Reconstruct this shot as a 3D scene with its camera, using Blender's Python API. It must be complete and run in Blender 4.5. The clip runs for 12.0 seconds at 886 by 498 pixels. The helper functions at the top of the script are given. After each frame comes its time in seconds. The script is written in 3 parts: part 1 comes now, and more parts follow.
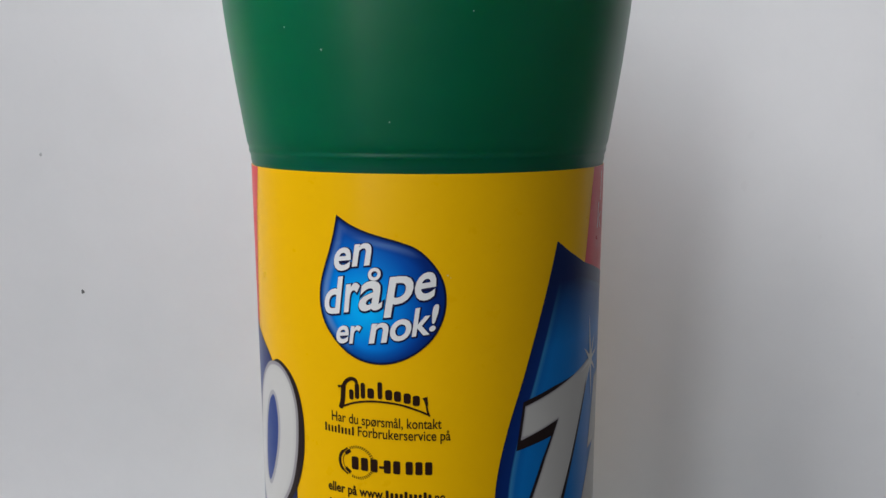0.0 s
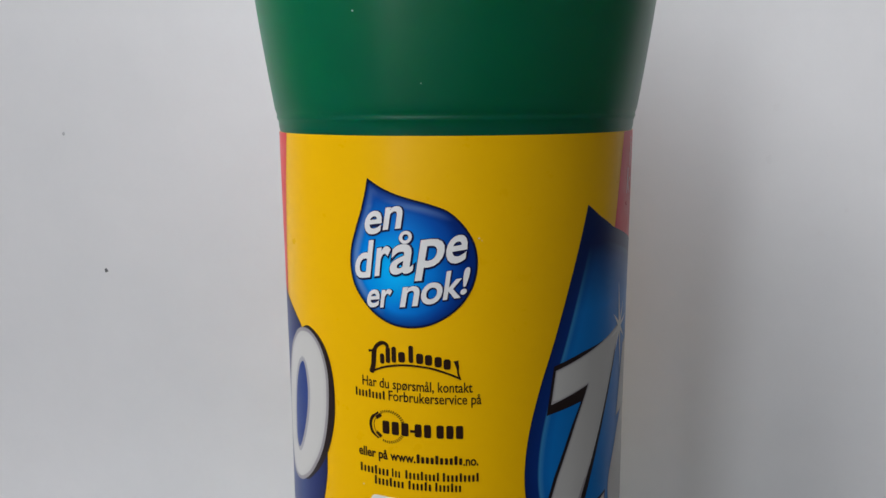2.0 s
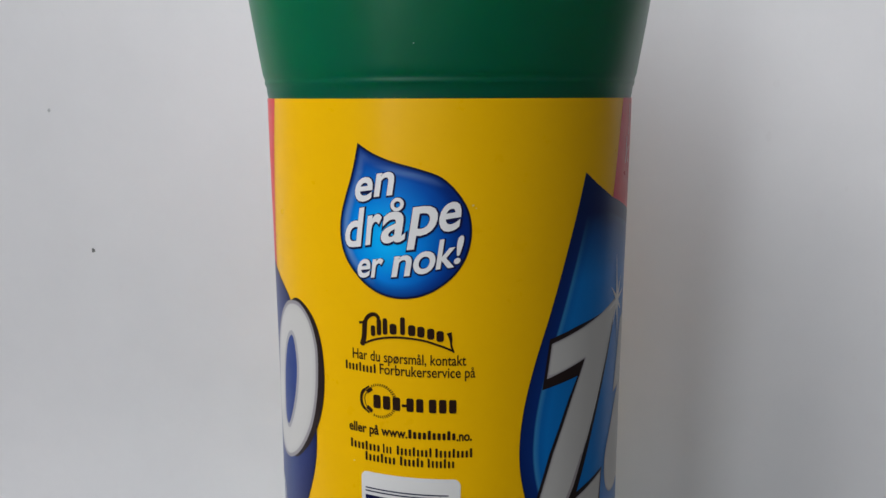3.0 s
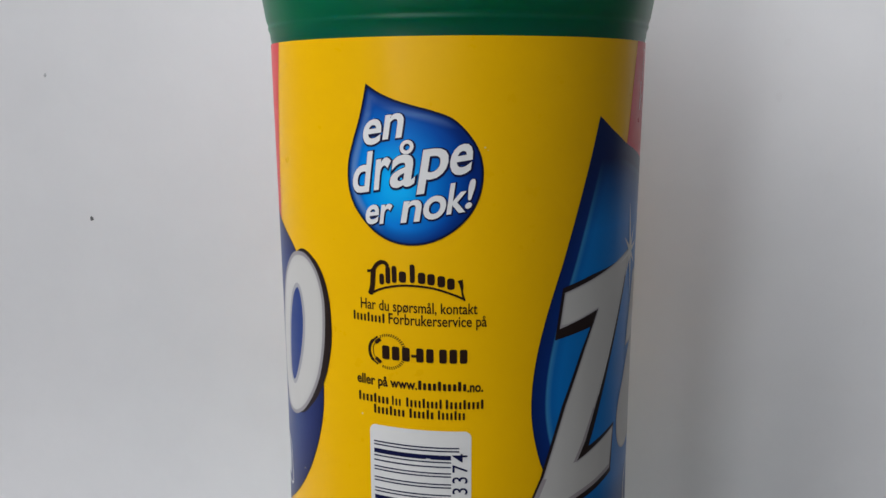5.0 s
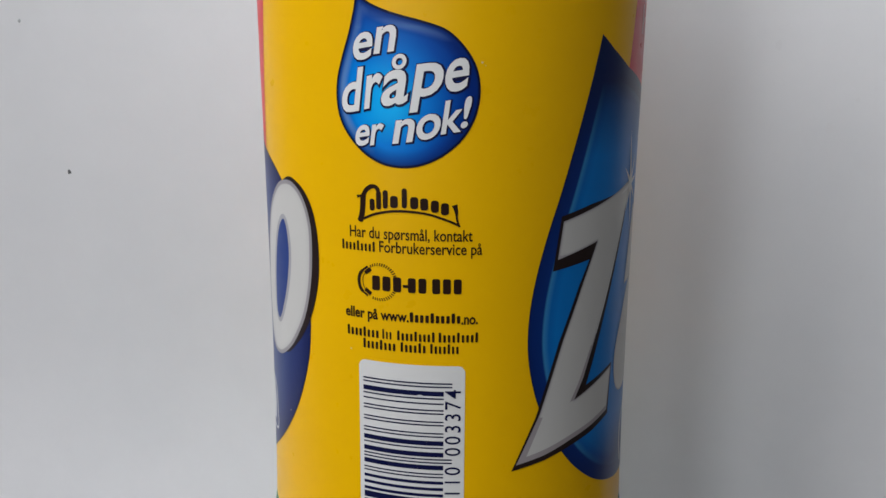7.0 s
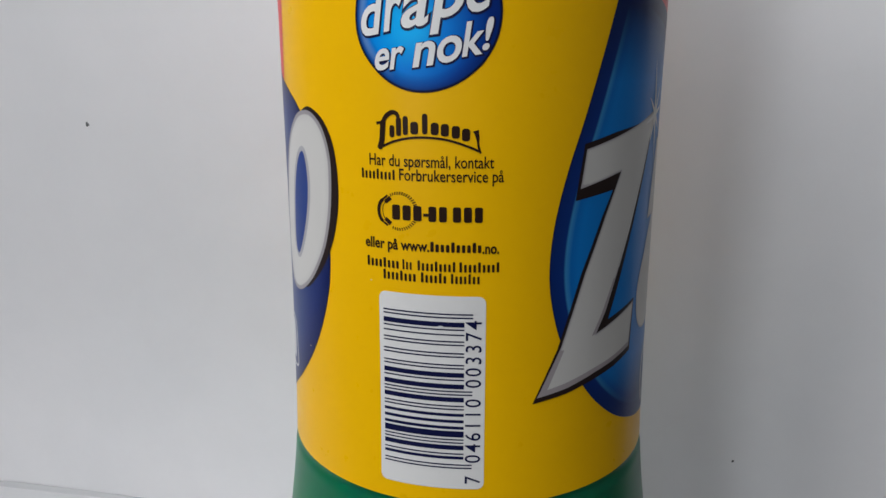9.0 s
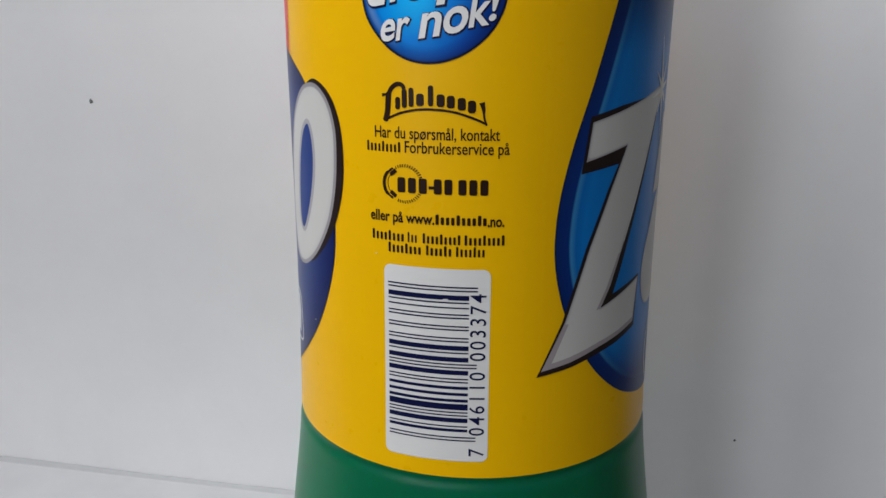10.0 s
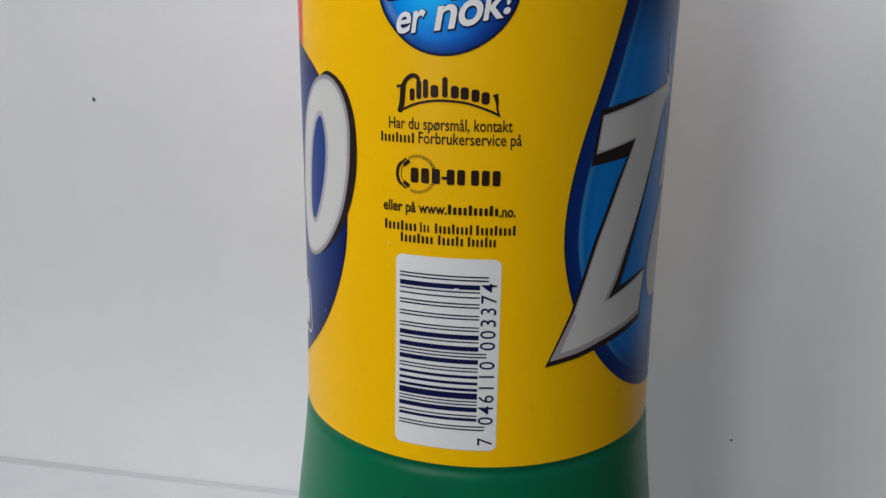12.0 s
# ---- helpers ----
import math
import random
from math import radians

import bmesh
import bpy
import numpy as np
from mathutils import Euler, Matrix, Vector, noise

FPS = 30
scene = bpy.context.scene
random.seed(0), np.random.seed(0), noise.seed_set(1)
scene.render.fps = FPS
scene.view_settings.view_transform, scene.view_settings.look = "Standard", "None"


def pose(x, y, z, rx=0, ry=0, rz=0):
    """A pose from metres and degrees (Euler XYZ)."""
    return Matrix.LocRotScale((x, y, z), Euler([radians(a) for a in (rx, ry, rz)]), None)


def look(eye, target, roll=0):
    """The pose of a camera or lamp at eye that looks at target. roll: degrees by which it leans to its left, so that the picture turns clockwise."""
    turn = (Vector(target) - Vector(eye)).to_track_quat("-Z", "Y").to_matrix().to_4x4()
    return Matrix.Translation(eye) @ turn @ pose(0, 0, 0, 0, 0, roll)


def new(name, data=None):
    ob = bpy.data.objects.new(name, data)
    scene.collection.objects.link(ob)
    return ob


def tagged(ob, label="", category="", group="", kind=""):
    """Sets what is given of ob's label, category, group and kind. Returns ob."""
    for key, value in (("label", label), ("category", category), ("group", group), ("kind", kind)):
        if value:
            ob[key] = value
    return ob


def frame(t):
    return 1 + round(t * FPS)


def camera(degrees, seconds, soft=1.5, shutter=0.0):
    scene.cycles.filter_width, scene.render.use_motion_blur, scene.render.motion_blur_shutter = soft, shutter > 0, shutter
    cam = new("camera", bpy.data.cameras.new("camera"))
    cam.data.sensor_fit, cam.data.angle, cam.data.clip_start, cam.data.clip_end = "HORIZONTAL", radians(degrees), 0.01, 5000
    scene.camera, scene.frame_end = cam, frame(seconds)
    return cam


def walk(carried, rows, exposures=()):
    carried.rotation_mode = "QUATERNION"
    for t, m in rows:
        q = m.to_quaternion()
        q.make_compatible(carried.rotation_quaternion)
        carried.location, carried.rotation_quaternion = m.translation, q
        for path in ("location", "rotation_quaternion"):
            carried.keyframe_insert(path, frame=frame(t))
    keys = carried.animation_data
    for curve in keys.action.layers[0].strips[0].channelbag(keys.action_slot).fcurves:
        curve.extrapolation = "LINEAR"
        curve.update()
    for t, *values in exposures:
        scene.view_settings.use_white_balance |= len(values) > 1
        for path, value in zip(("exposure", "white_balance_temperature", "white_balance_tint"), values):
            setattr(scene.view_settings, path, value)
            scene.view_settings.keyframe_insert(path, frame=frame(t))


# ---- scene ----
# Millimetre-scale close-up: the bottle stands at the origin on a worktop whose top is z = 0.
# BASE is the height of the water drop's tip on the label, TURN the yaw of the bottle and the walk against the wall.
BASE, TURN = 0.16710, 8.943
WALL_Y = 0.06805
cam = camera(62.21, 12.0, soft=1.5)
ROWS = [
    (0.0, 0.00412, -0.13651, 0.01522, 79.547, 0.010, 0.586),
    (0.5, 0.00336, -0.13587, 0.01378, 79.643, -0.054, 0.418),
    (1.0, 0.00201, -0.13721, 0.01291, 79.200, -0.159, 0.889),
    (1.5, 0.00042, -0.13709, 0.01199, 78.599, 0.010, 1.125),
    (2.0, 0.00118, -0.13718, 0.01105, 78.856, 0.365, 1.426),
    (2.5, 0.00157, -0.13559, 0.00906, 78.253, 0.055, 1.091),
    (4.5, -0.00121, -0.13303, 0.00175, 78.162, 0.426, 0.792),
    (5.0, -0.00068, -0.13276, 0.00038, 77.220, 0.228, 0.799),
    (5.5, -0.00001, -0.13106, -0.00102, 76.656, 0.374, 0.780),
    (6.0, -0.00122, -0.13031, -0.00308, 76.800, 0.282, 0.572),
    (6.5, -0.00076, -0.12996, -0.00621, 76.564, 0.267, -0.043),
    (7.0, -0.00179, -0.12966, -0.00910, 76.070, -0.305, -0.188),
    (9.0, -0.00248, -0.12999, -0.01570, 74.062, 0.039, 0.992),
    (9.5, -0.00276, -0.13000, -0.01737, 73.759, -0.029, 0.888),
    (10.0, -0.00281, -0.13045, -0.01728, 72.851, -0.150, 1.273),
    (10.5, -0.00330, -0.13089, -0.01814, 72.964, -0.122, 1.186),
    (11.0, -0.00450, -0.13146, -0.01891, 72.795, -0.111, 1.121),
    (11.5, -0.00619, -0.13209, -0.01976, 73.075, -0.508, 0.795),
    (12.0, -0.00599, -0.13289, -0.01964, 73.623, -0.743, 0.604),
]
walk(cam, [(t, pose(0, 0, BASE, 0, 0, TURN) @ pose(x, y, z, rx, ry, rz)) for t, x, y, z, rx, ry, rz in ROWS], ())

# ---------------------------------------------------------------- light
world = bpy.data.worlds.new("sky_world")
scene.world = world
world.use_nodes = True
wn = world.node_tree.nodes
sky = wn.new("ShaderNodeTexSky")
sky.sky_type, sky.sun_disc = "NISHITA", False
sky.sun_elevation, sky.sun_rotation = radians(35), radians(250)
world.node_tree.links.new(sky.outputs[0], wn["Background"].inputs[0])
wn["Background"].inputs[1].default_value = 0.1


def opening_light(name, m, w, h, watts, colour):
    data = bpy.data.lights.new(name, "AREA")
    data.shape, data.size, data.size_y, data.energy, data.color = "RECTANGLE", w, h, watts, colour
    ob = new(name, data)
    ob.matrix_world = m
    return ob


ROOM_X0, ROOM_X1, ROOM_Y0, ROOM_Y1, FLOOR_Z, CEIL_Z = -0.62, 1.7, -2.15, 0.75, -0.9, 2.8
PIER_X0, PIER_X1, TOP_X1 = ROOM_X0, 0.135, 0.060
WIN_Y0, WIN_Y1, WIN_Z0, WIN_Z1 = -1.00, -0.15, 0.75, 2.45
# Unseen second side opening, added to put a sheen on the white wall.
SIDE_FILL_Y0, SIDE_FILL_Y1, SIDE_FILL_Z0, SIDE_FILL_Z1 = -2.10, -1.20, 0.00, 2.10
FRONT_X0, FRONT_X1, FRONT_Z0, FRONT_Z1 = -0.50, 0.20, 0.30, 1.95
# The second lamp is an added fill in that opening, not a known source.
for name, y0, y1, z0, z1, watts, colour in (("window_daylight", WIN_Y0, WIN_Y1, WIN_Z0, WIN_Z1, 60.0, (0.95, 0.96, 1.0)), ("glazed_door_daylight", SIDE_FILL_Y0, SIDE_FILL_Y1, SIDE_FILL_Z0, SIDE_FILL_Z1, 27.0, (0.92, 0.955, 1.0))):
    middle = Vector((ROOM_X0 - 0.08, (y0 + y1) / 2, (z0 + z1) / 2))
    opening_light(name, look(middle, middle + Vector((1, 0, 0))), y1 - y0, z1 - z0, watts, colour)
# Weak fill lamp added in an unseen front opening to even out the bottle.
middle = Vector(((FRONT_X0 + FRONT_X1) / 2, ROOM_Y0 - 0.08, (FRONT_Z0 + FRONT_Z1) / 2))
opening_light("front_window_daylight", look(middle, middle + Vector((0, 1, 0))), FRONT_X1 - FRONT_X0, FRONT_Z1 - FRONT_Z0, 7.0, (0.93, 0.96, 1.0))


# ---------------------------------------------------------------- materials
class Nodes:
    """A short hand for node materials."""

    def __init__(self, name, rough=0.5, spec=0.5, coat=0.0):
        self.m = bpy.data.materials.new(name)
        self.m.use_nodes = True
        self.t = self.m.node_tree
        self.b = self.t.nodes["Principled BSDF"]
        self.b.inputs["Roughness"].default_value = rough
        self.b.inputs["Specular IOR Level"].default_value = spec
        self.b.inputs["Coat Weight"].default_value = coat
        self.b.inputs["Coat Roughness"].default_value = 0.06

    def node(self, kind, **links):
        n = self.t.nodes.new(kind)
        return n

    def put(self, socket, value):
        if hasattr(value, "is_output"):
            self.t.links.new(value, socket)
        else:
            socket.default_value = value

    def coords(self, scale):
        tc = self.node("ShaderNodeTexCoord")
        mp = self.node("ShaderNodeMapping")
        self.put(mp.inputs[0], tc.outputs["Object"])
        mp.inputs["Scale"].default_value = scale if isinstance(scale, tuple) else (scale, scale, scale)
        return mp.outputs[0]

    def noise(self, scale, detail=4.0, rough=0.55):
        n = self.node("ShaderNodeTexNoise")
        self.put(n.inputs["Vector"], self.coords(scale))
        n.inputs["Scale"].default_value, n.inputs["Detail"].default_value, n.inputs["Roughness"].default_value = 1.0, detail, rough
        return n.outputs[0]

    def ramp(self, fac, stops, smooth=False):
        n = self.node("ShaderNodeValToRGB")
        n.color_ramp.interpolation = "EASE" if smooth else "LINEAR"
        while len(n.color_ramp.elements) < len(stops):
            n.color_ramp.elements.new(0.5)
        for el, (p, c) in zip(n.color_ramp.elements, stops):
            el.position, el.color = p, (*c, 1) if isinstance(c, tuple) else (c, c, c, 1)
        self.put(n.inputs[0], fac)
        return n.outputs[0]

    def math(self, op, a, b=0.0, c=0.0):
        n = self.node("ShaderNodeMath")
        n.operation = op
        for s, val in zip(n.inputs, (a, b, c)):
            self.put(s, val)
        return n.outputs[0]

    def mix(self, fac, a, b, mode="MIX"):
        n = self.node("ShaderNodeMix")
        n.data_type, n.blend_type = "RGBA", mode
        self.put(n.inputs[0], fac)
        for s, val in ((n.inputs[6], a), (n.inputs[7], b)):
            self.put(s, (*val, 1) if isinstance(val, tuple) else val)
        return n.outputs[2]

    def art(self):
        """Printed artwork's own coordinates: millimetres round and up the label, and in from the outline."""
        a = self.node("ShaderNodeAttribute")
        a.attribute_name = "art"
        x = self.node("ShaderNodeSeparateXYZ")
        self.put(x.inputs[0], a.outputs["Vector"])
        return x.outputs

    def colour(self, value):
        self.put(self.b.inputs["Base Color"], (*value, 1) if isinstance(value, tuple) else value)
        return self

    def bump(self, height, strength, distance):
        n = self.node("ShaderNodeBump")
        n.inputs["Strength"].default_value, n.inputs["Distance"].default_value = strength, distance
        self.put(n.inputs["Height"], height)
        self.put(self.b.inputs["Normal"], n.outputs[0])
        return self


def wall_paint():
    k = Nodes("white_wall_paint", 0.36, 0.8)
    broad = k.ramp(k.noise(9.0, 3), [(0.3, (0.72, 0.715, 0.715)), (0.7, (0.77, 0.755, 0.75))])
    fine = k.ramp(k.noise(55.0, 5, 0.65), [(0.25, 0.955), (0.75, 1.0)])
    spots = k.ramp(k.noise(90.0, 2, 0.4), [(0.16, 0.80), (0.24, 1.0)])
    k.colour(k.mix(1.0, k.mix(1.0, broad, fine, "MULTIPLY"), spots, "MULTIPLY"))
    return k.bump(k.noise(240.0, 5), 0.08, 0.0006).m


def plain_paint(name, c, rough=0.6):
    k = Nodes(name, rough, 0.3)
    k.colour(k.mix(k.noise(14.0, 4), tuple(x * 0.94 for x in c), c))
    return k.bump(k.noise(180.0, 4), 0.08, 0.0006).m


def worktop_white():
    k = Nodes("white_laminate", 0.32, 0.5)
    k.colour(k.ramp(k.noise(40.0, 5), [(0.3, (0.50, 0.50, 0.505)), (0.7, (0.56, 0.56, 0.56))]))
    return k.bump(k.noise(500.0, 3), 0.05, 0.0003).m


def green_plastic():
    k = Nodes("green_plastic", 0.34, 0.30)
    k.colour(k.ramp(k.noise(60.0, 3), [(0.3, (0.0, 0.116, 0.050)), (0.7, (0.0, 0.128, 0.056))]))
    k.b.inputs["Subsurface Weight"].default_value = 0.8
    k.b.inputs["Subsurface Radius"].default_value = (0.05, 1.0, 0.25)
    k.b.inputs["Subsurface Scale"].default_value = 0.07
    return k.bump(k.noise(1500.0, 3), 0.03, 0.0001).m


def print_ink(name, c, vary=0.05, rough=0.30):
    k = Nodes(name, rough, 0.15)
    k.colour(k.mix(k.noise(120.0, 5), tuple(x * (1 - vary) for x in c), c))
    k.put(k.b.inputs["Roughness"], k.ramp(k.noise(300.0, 4), [(0.3, rough - 0.03), (0.7, rough + 0.05)]))
    return k.bump(k.noise(260.0, 3), 0.03, 0.0002).m


def drop_ink():
    """Printed water drop: bright in the lower middle, navy towards the upper right and the rim, with printed gloss along the left rim."""
    k = Nodes("blue_drop_ink", 0.34, 0.12)
    s, z, inset = k.art()
    dx = k.math("MULTIPLY", k.math("ADD", s, 8.3), 0.076)
    dz = k.math("MULTIPLY", k.math("ADD", z, 13.6), 0.070)
    far = k.math("SQRT", k.math("ADD", k.math("MULTIPLY", dx, dx), k.math("MULTIPLY", dz, dz)))
    lean = k.math("ADD", far, k.math("MULTIPLY", k.math("ADD", s, 9.0), 0.019))
    base = k.ramp(lean, [(0.10, (0.0, 0.42, 0.88)), (0.42, (0.0, 0.19, 0.64)), (0.75, (0.001, 0.07, 0.36)), (1.0, (0.001, 0.022, 0.17))])
    left = k.ramp(k.math("MULTIPLY_ADD", s, -0.16, -1.75), [(0.0, 0.0), (1.0, 1.0)])
    gloss = k.ramp(k.math("MULTIPLY", inset, 0.25), [(0.10, 0.0), (0.24, 1.0), (0.50, 0.0)], True)
    top = k.ramp(k.math("MULTIPLY_ADD", z, 0.2, 1.55), [(0.35, 0.0), (0.75, 0.55), (1.0, 0.1)])
    c = k.mix(k.math("MULTIPLY", gloss, k.math("MAXIMUM", k.math("MULTIPLY", left, 0.8), k.math("MULTIPLY", top, 0.75))), base, (0.30, 0.55, 0.90))
    low = k.ramp(k.math("MULTIPLY", inset, 0.3), [(0.06, 0.0), (0.7, 1.0)])
    c = k.mix(low, k.mix(0.85, c, (0.002, 0.02, 0.15)), c)
    edge = k.ramp(inset, [(0.22, 0.0), (0.42, 1.0)])
    k.colour(k.mix(edge, (0.004, 0.006, 0.025), c))
    return k.m


def left_blob_ink():
    """Printed blue shape behind the ring: navy, a little bluer inwards."""
    k = Nodes("navy_emblem_ink", 0.30, 0.25)
    s, z, inset = k.art()
    k.colour(k.ramp(k.math("MULTIPLY", inset, 0.12), [(0.0, (0.003, 0.005, 0.03)), (0.05, (0.003, 0.009, 0.075)), (0.40, (0.004, 0.018, 0.12)), (0.8, (0.006, 0.030, 0.15))]))
    return k.m


def blob_ink():
    """Printed blue shape behind the large emblem: navy rim, brighter blue middle."""
    k = Nodes("blue_emblem_ink", 0.30, 0.2)
    s, z, inset = k.art()
    rim = k.ramp(k.math("MULTIPLY", inset, 0.2), [(0.0, (0.003, 0.006, 0.03)), (0.06, (0.002, 0.018, 0.12)), (0.46, (0.002, 0.026, 0.16)), (0.54, (0.035, 0.21, 0.44)), (0.72, (0.002, 0.125, 0.42)), (0.98, (0.002, 0.16, 0.50))])
    up = k.ramp(k.math("MULTIPLY_ADD", z, 0.03, 0.95), [(0.0, 0.0), (0.30, 0.0), (0.62, 1.0)])
    c = k.mix(up, rim, (0.002, 0.012, 0.075))
    low = k.ramp(k.math("MULTIPLY_ADD", z, -0.12, -7.9), [(0.0, 0.0), (1.0, 1.0)])
    k.colour(k.mix(k.math("MULTIPLY", low, 0.92), c, (0.003, 0.02, 0.12)))
    return k.m


def silver_ink(name, rim, wide):
    """Pale silver print with a greyer line, wide millimetres broad, along its outline."""
    k = Nodes(name, 0.30, 0.2)
    s, z, inset = k.art()
    brushed = k.ramp(k.noise((60.0, 60.0, 9.0), 3), [(0.3, 0.94), (0.7, 1.0)])
    face = k.ramp(k.math("MULTIPLY", inset, 0.35 / wide), [(0.0, (rim, rim * 0.92, rim * 0.94)), (0.30, (rim, rim * 0.93, rim * 0.96)), (0.42, (0.50, 0.488, 0.465)), (1.0, (0.54, 0.525, 0.495))])
    k.colour(k.mix(1.0, face, brushed, "MULTIPLY"))
    return k.m


M_WALL, M_TOP, M_GREEN = wall_paint(), worktop_white(), green_plastic()
M_ROOM = plain_paint("room_paint", (0.35, 0.349, 0.346))
# Dark only so that less light bounces back to the right-hand side.
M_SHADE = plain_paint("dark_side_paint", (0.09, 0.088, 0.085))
M_FLOOR = plain_paint("floor_boards", (0.06, 0.042, 0.03), 0.4)
M_CEIL = plain_paint("ceiling_paint", (0.5, 0.498, 0.492))
M_FRAME = plain_paint("frame_paint", (0.8, 0.8, 0.79), 0.35)
M_DIRT = plain_paint("dark_dirt", (0.12, 0.12, 0.12), 0.8)
M_SEAL = plain_paint("grey_sealant", (0.47, 0.47, 0.47), 0.7)
M_SCUFF = plain_paint("pale_scuff", (0.66, 0.58, 0.34), 0.7)
M_DUST = plain_paint("pale_dust", (0.45, 0.55, 0.50), 0.8)
M_YELLOW = print_ink("yellow_label_ink", (0.82, 0.448, 0.001))
M_RED = print_ink("red_label_ink", (0.66, 0.045, 0.05))
M_DROP, M_BLOB, M_NAVY_BLOB = drop_ink(), blob_ink(), left_blob_ink()
M_SILVER = silver_ink("silver_emblem_ink", 0.36, 0.22)
M_RING = silver_ink("silver_ring_ink", 0.28, 0.62)
M_WHITE = print_ink("white_ink", (0.67, 0.66, 0.635), 0.03)
M_LETTER = print_ink("pale_letter_ink", (0.73, 0.72, 0.70), 0.03)
M_GREY = print_ink("light_grey_ink", (0.62, 0.62, 0.62), 0.03)
M_MIDGREY = print_ink("mid_grey_ink", (0.36, 0.35, 0.36), 0.03)
M_MAUVE = print_ink("mauve_grey_ink", (0.33, 0.295, 0.30), 0.04)
M_BLACK = print_ink("dark_brown_ink", (0.022, 0.010, 0.006))
M_NAVY = print_ink("navy_ink", (0.006, 0.008, 0.045))
M_EDGE = print_ink("black_brown_edge_ink", (0.020, 0.012, 0.011))
M_INNER = print_ink("mid_blue_ink", (0.016, 0.045, 0.20))


# ---------------------------------------------------------------- helpers
def link_mesh(name, bm, material, parent=None, label="", smooth=False):
    me = bpy.data.meshes.new(name)
    bm.to_mesh(me)
    bm.free()
    me.materials.append(material)
    if smooth:
        me.polygons.foreach_set("use_smooth", [True] * len(me.polygons))
    ob = new(name, me)
    ob.parent = parent
    if label:
        tagged(ob, label)
    return ob


def part(name, bm, material, parent, label="", smooth=False):
    return link_mesh(name, bm, material, parent, label, smooth)


def box(bm, x0, x1, y0, y1, z0, z1, bevel=0.0):
    made = bmesh.ops.create_cube(bm, size=1.0, matrix=Matrix.Translation(((x0 + x1) / 2, (y0 + y1) / 2, (z0 + z1) / 2)) @ Matrix.Diagonal((x1 - x0, y1 - y0, z1 - z0, 1)))
    if bevel:
        edges = list({e for vert in made["verts"] for e in vert.link_edges})
        bmesh.ops.bevel(bm, geom=edges, offset=bevel, segments=3, profile=0.5, affect="EDGES")


def slab(name, dims, material, label, bevel=0.0, category=""):
    bm = bmesh.new()
    for dim in dims:
        box(bm, *dim, bevel)
    return tagged(link_mesh(name, bm, material), label, category, kind="structure")


# ---------------------------------------------------------------- the setting
T = 0.12
back = slab("wall_pier", [(PIER_X0, PIER_X1, WALL_Y, WALL_Y + T, FLOOR_Z, CEIL_Z)], M_WALL, "white painted wall with a few dark specks behind the bottle")
slab("wall_back", [(ROOM_X0 - T, ROOM_X1 + T, ROOM_Y1, ROOM_Y1 + T, FLOOR_Z, CEIL_Z)], M_ROOM, "plain wall that closes the room behind")
# Front and right walls are out of view, darkened to hold back fill.
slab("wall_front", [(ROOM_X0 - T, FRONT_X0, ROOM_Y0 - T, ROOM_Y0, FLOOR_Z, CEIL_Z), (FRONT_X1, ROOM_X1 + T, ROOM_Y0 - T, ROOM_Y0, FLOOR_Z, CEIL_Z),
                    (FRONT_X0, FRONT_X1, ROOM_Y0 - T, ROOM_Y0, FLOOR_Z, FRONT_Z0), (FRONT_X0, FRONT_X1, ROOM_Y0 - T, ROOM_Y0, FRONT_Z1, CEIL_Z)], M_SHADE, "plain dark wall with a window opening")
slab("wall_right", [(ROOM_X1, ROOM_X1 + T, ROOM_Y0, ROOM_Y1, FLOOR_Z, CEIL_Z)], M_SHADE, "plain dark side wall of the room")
# Of the two openings, the lower one is made up for the fill lamp.
slab("wall_left", [(ROOM_X0 - T, ROOM_X0, ROOM_Y0, SIDE_FILL_Y0, FLOOR_Z, CEIL_Z), (ROOM_X0 - T, ROOM_X0, SIDE_FILL_Y1, WIN_Y0, FLOOR_Z, CEIL_Z), (ROOM_X0 - T, ROOM_X0, WIN_Y1, ROOM_Y1, FLOOR_Z, CEIL_Z),
                   (ROOM_X0 - T, ROOM_X0, WIN_Y0, WIN_Y1, FLOOR_Z, WIN_Z0), (ROOM_X0 - T, ROOM_X0, WIN_Y0, WIN_Y1, WIN_Z1, CEIL_Z),
                   (ROOM_X0 - T, ROOM_X0, SIDE_FILL_Y0, SIDE_FILL_Y1, FLOOR_Z, SIDE_FILL_Z0), (ROOM_X0 - T, ROOM_X0, SIDE_FILL_Y0, SIDE_FILL_Y1, SIDE_FILL_Z1, CEIL_Z)], M_ROOM, "plain side wall with a window and a glazed door opening")
slab("floor", [(ROOM_X0 - T, ROOM_X1 + T, ROOM_Y0 - T, ROOM_Y1 + T, FLOOR_Z - 0.05, FLOOR_Z)], M_FLOOR, "plain brown wooden floor of the room")
slab("ceiling", [(ROOM_X0 - T, ROOM_X1 + T, ROOM_Y0 - T, ROOM_Y1 + T, CEIL_Z, CEIL_Z + 0.05)], M_CEIL, "plain white ceiling of the room")

# white worktop: its back edge leaves a narrow dirty joint along the wall
counter = new("counter")
tagged(counter, "white laminate worktop along the white wall", "counter", kind="structure")
bm = bmesh.new()
box(bm, PIER_X0, TOP_X1, -0.055, WALL_Y - 0.0002, -0.030, 0.0)
part("worktop", bm, M_TOP, counter)
bm = bmesh.new()
box(bm, PIER_X0, TOP_X1 - 0.008, -0.045, WALL_Y - 0.004, FLOOR_Z, -0.0305)
part("base", bm, M_FRAME, counter)
bm = bmesh.new()
N = 120
lower, upper = [], []
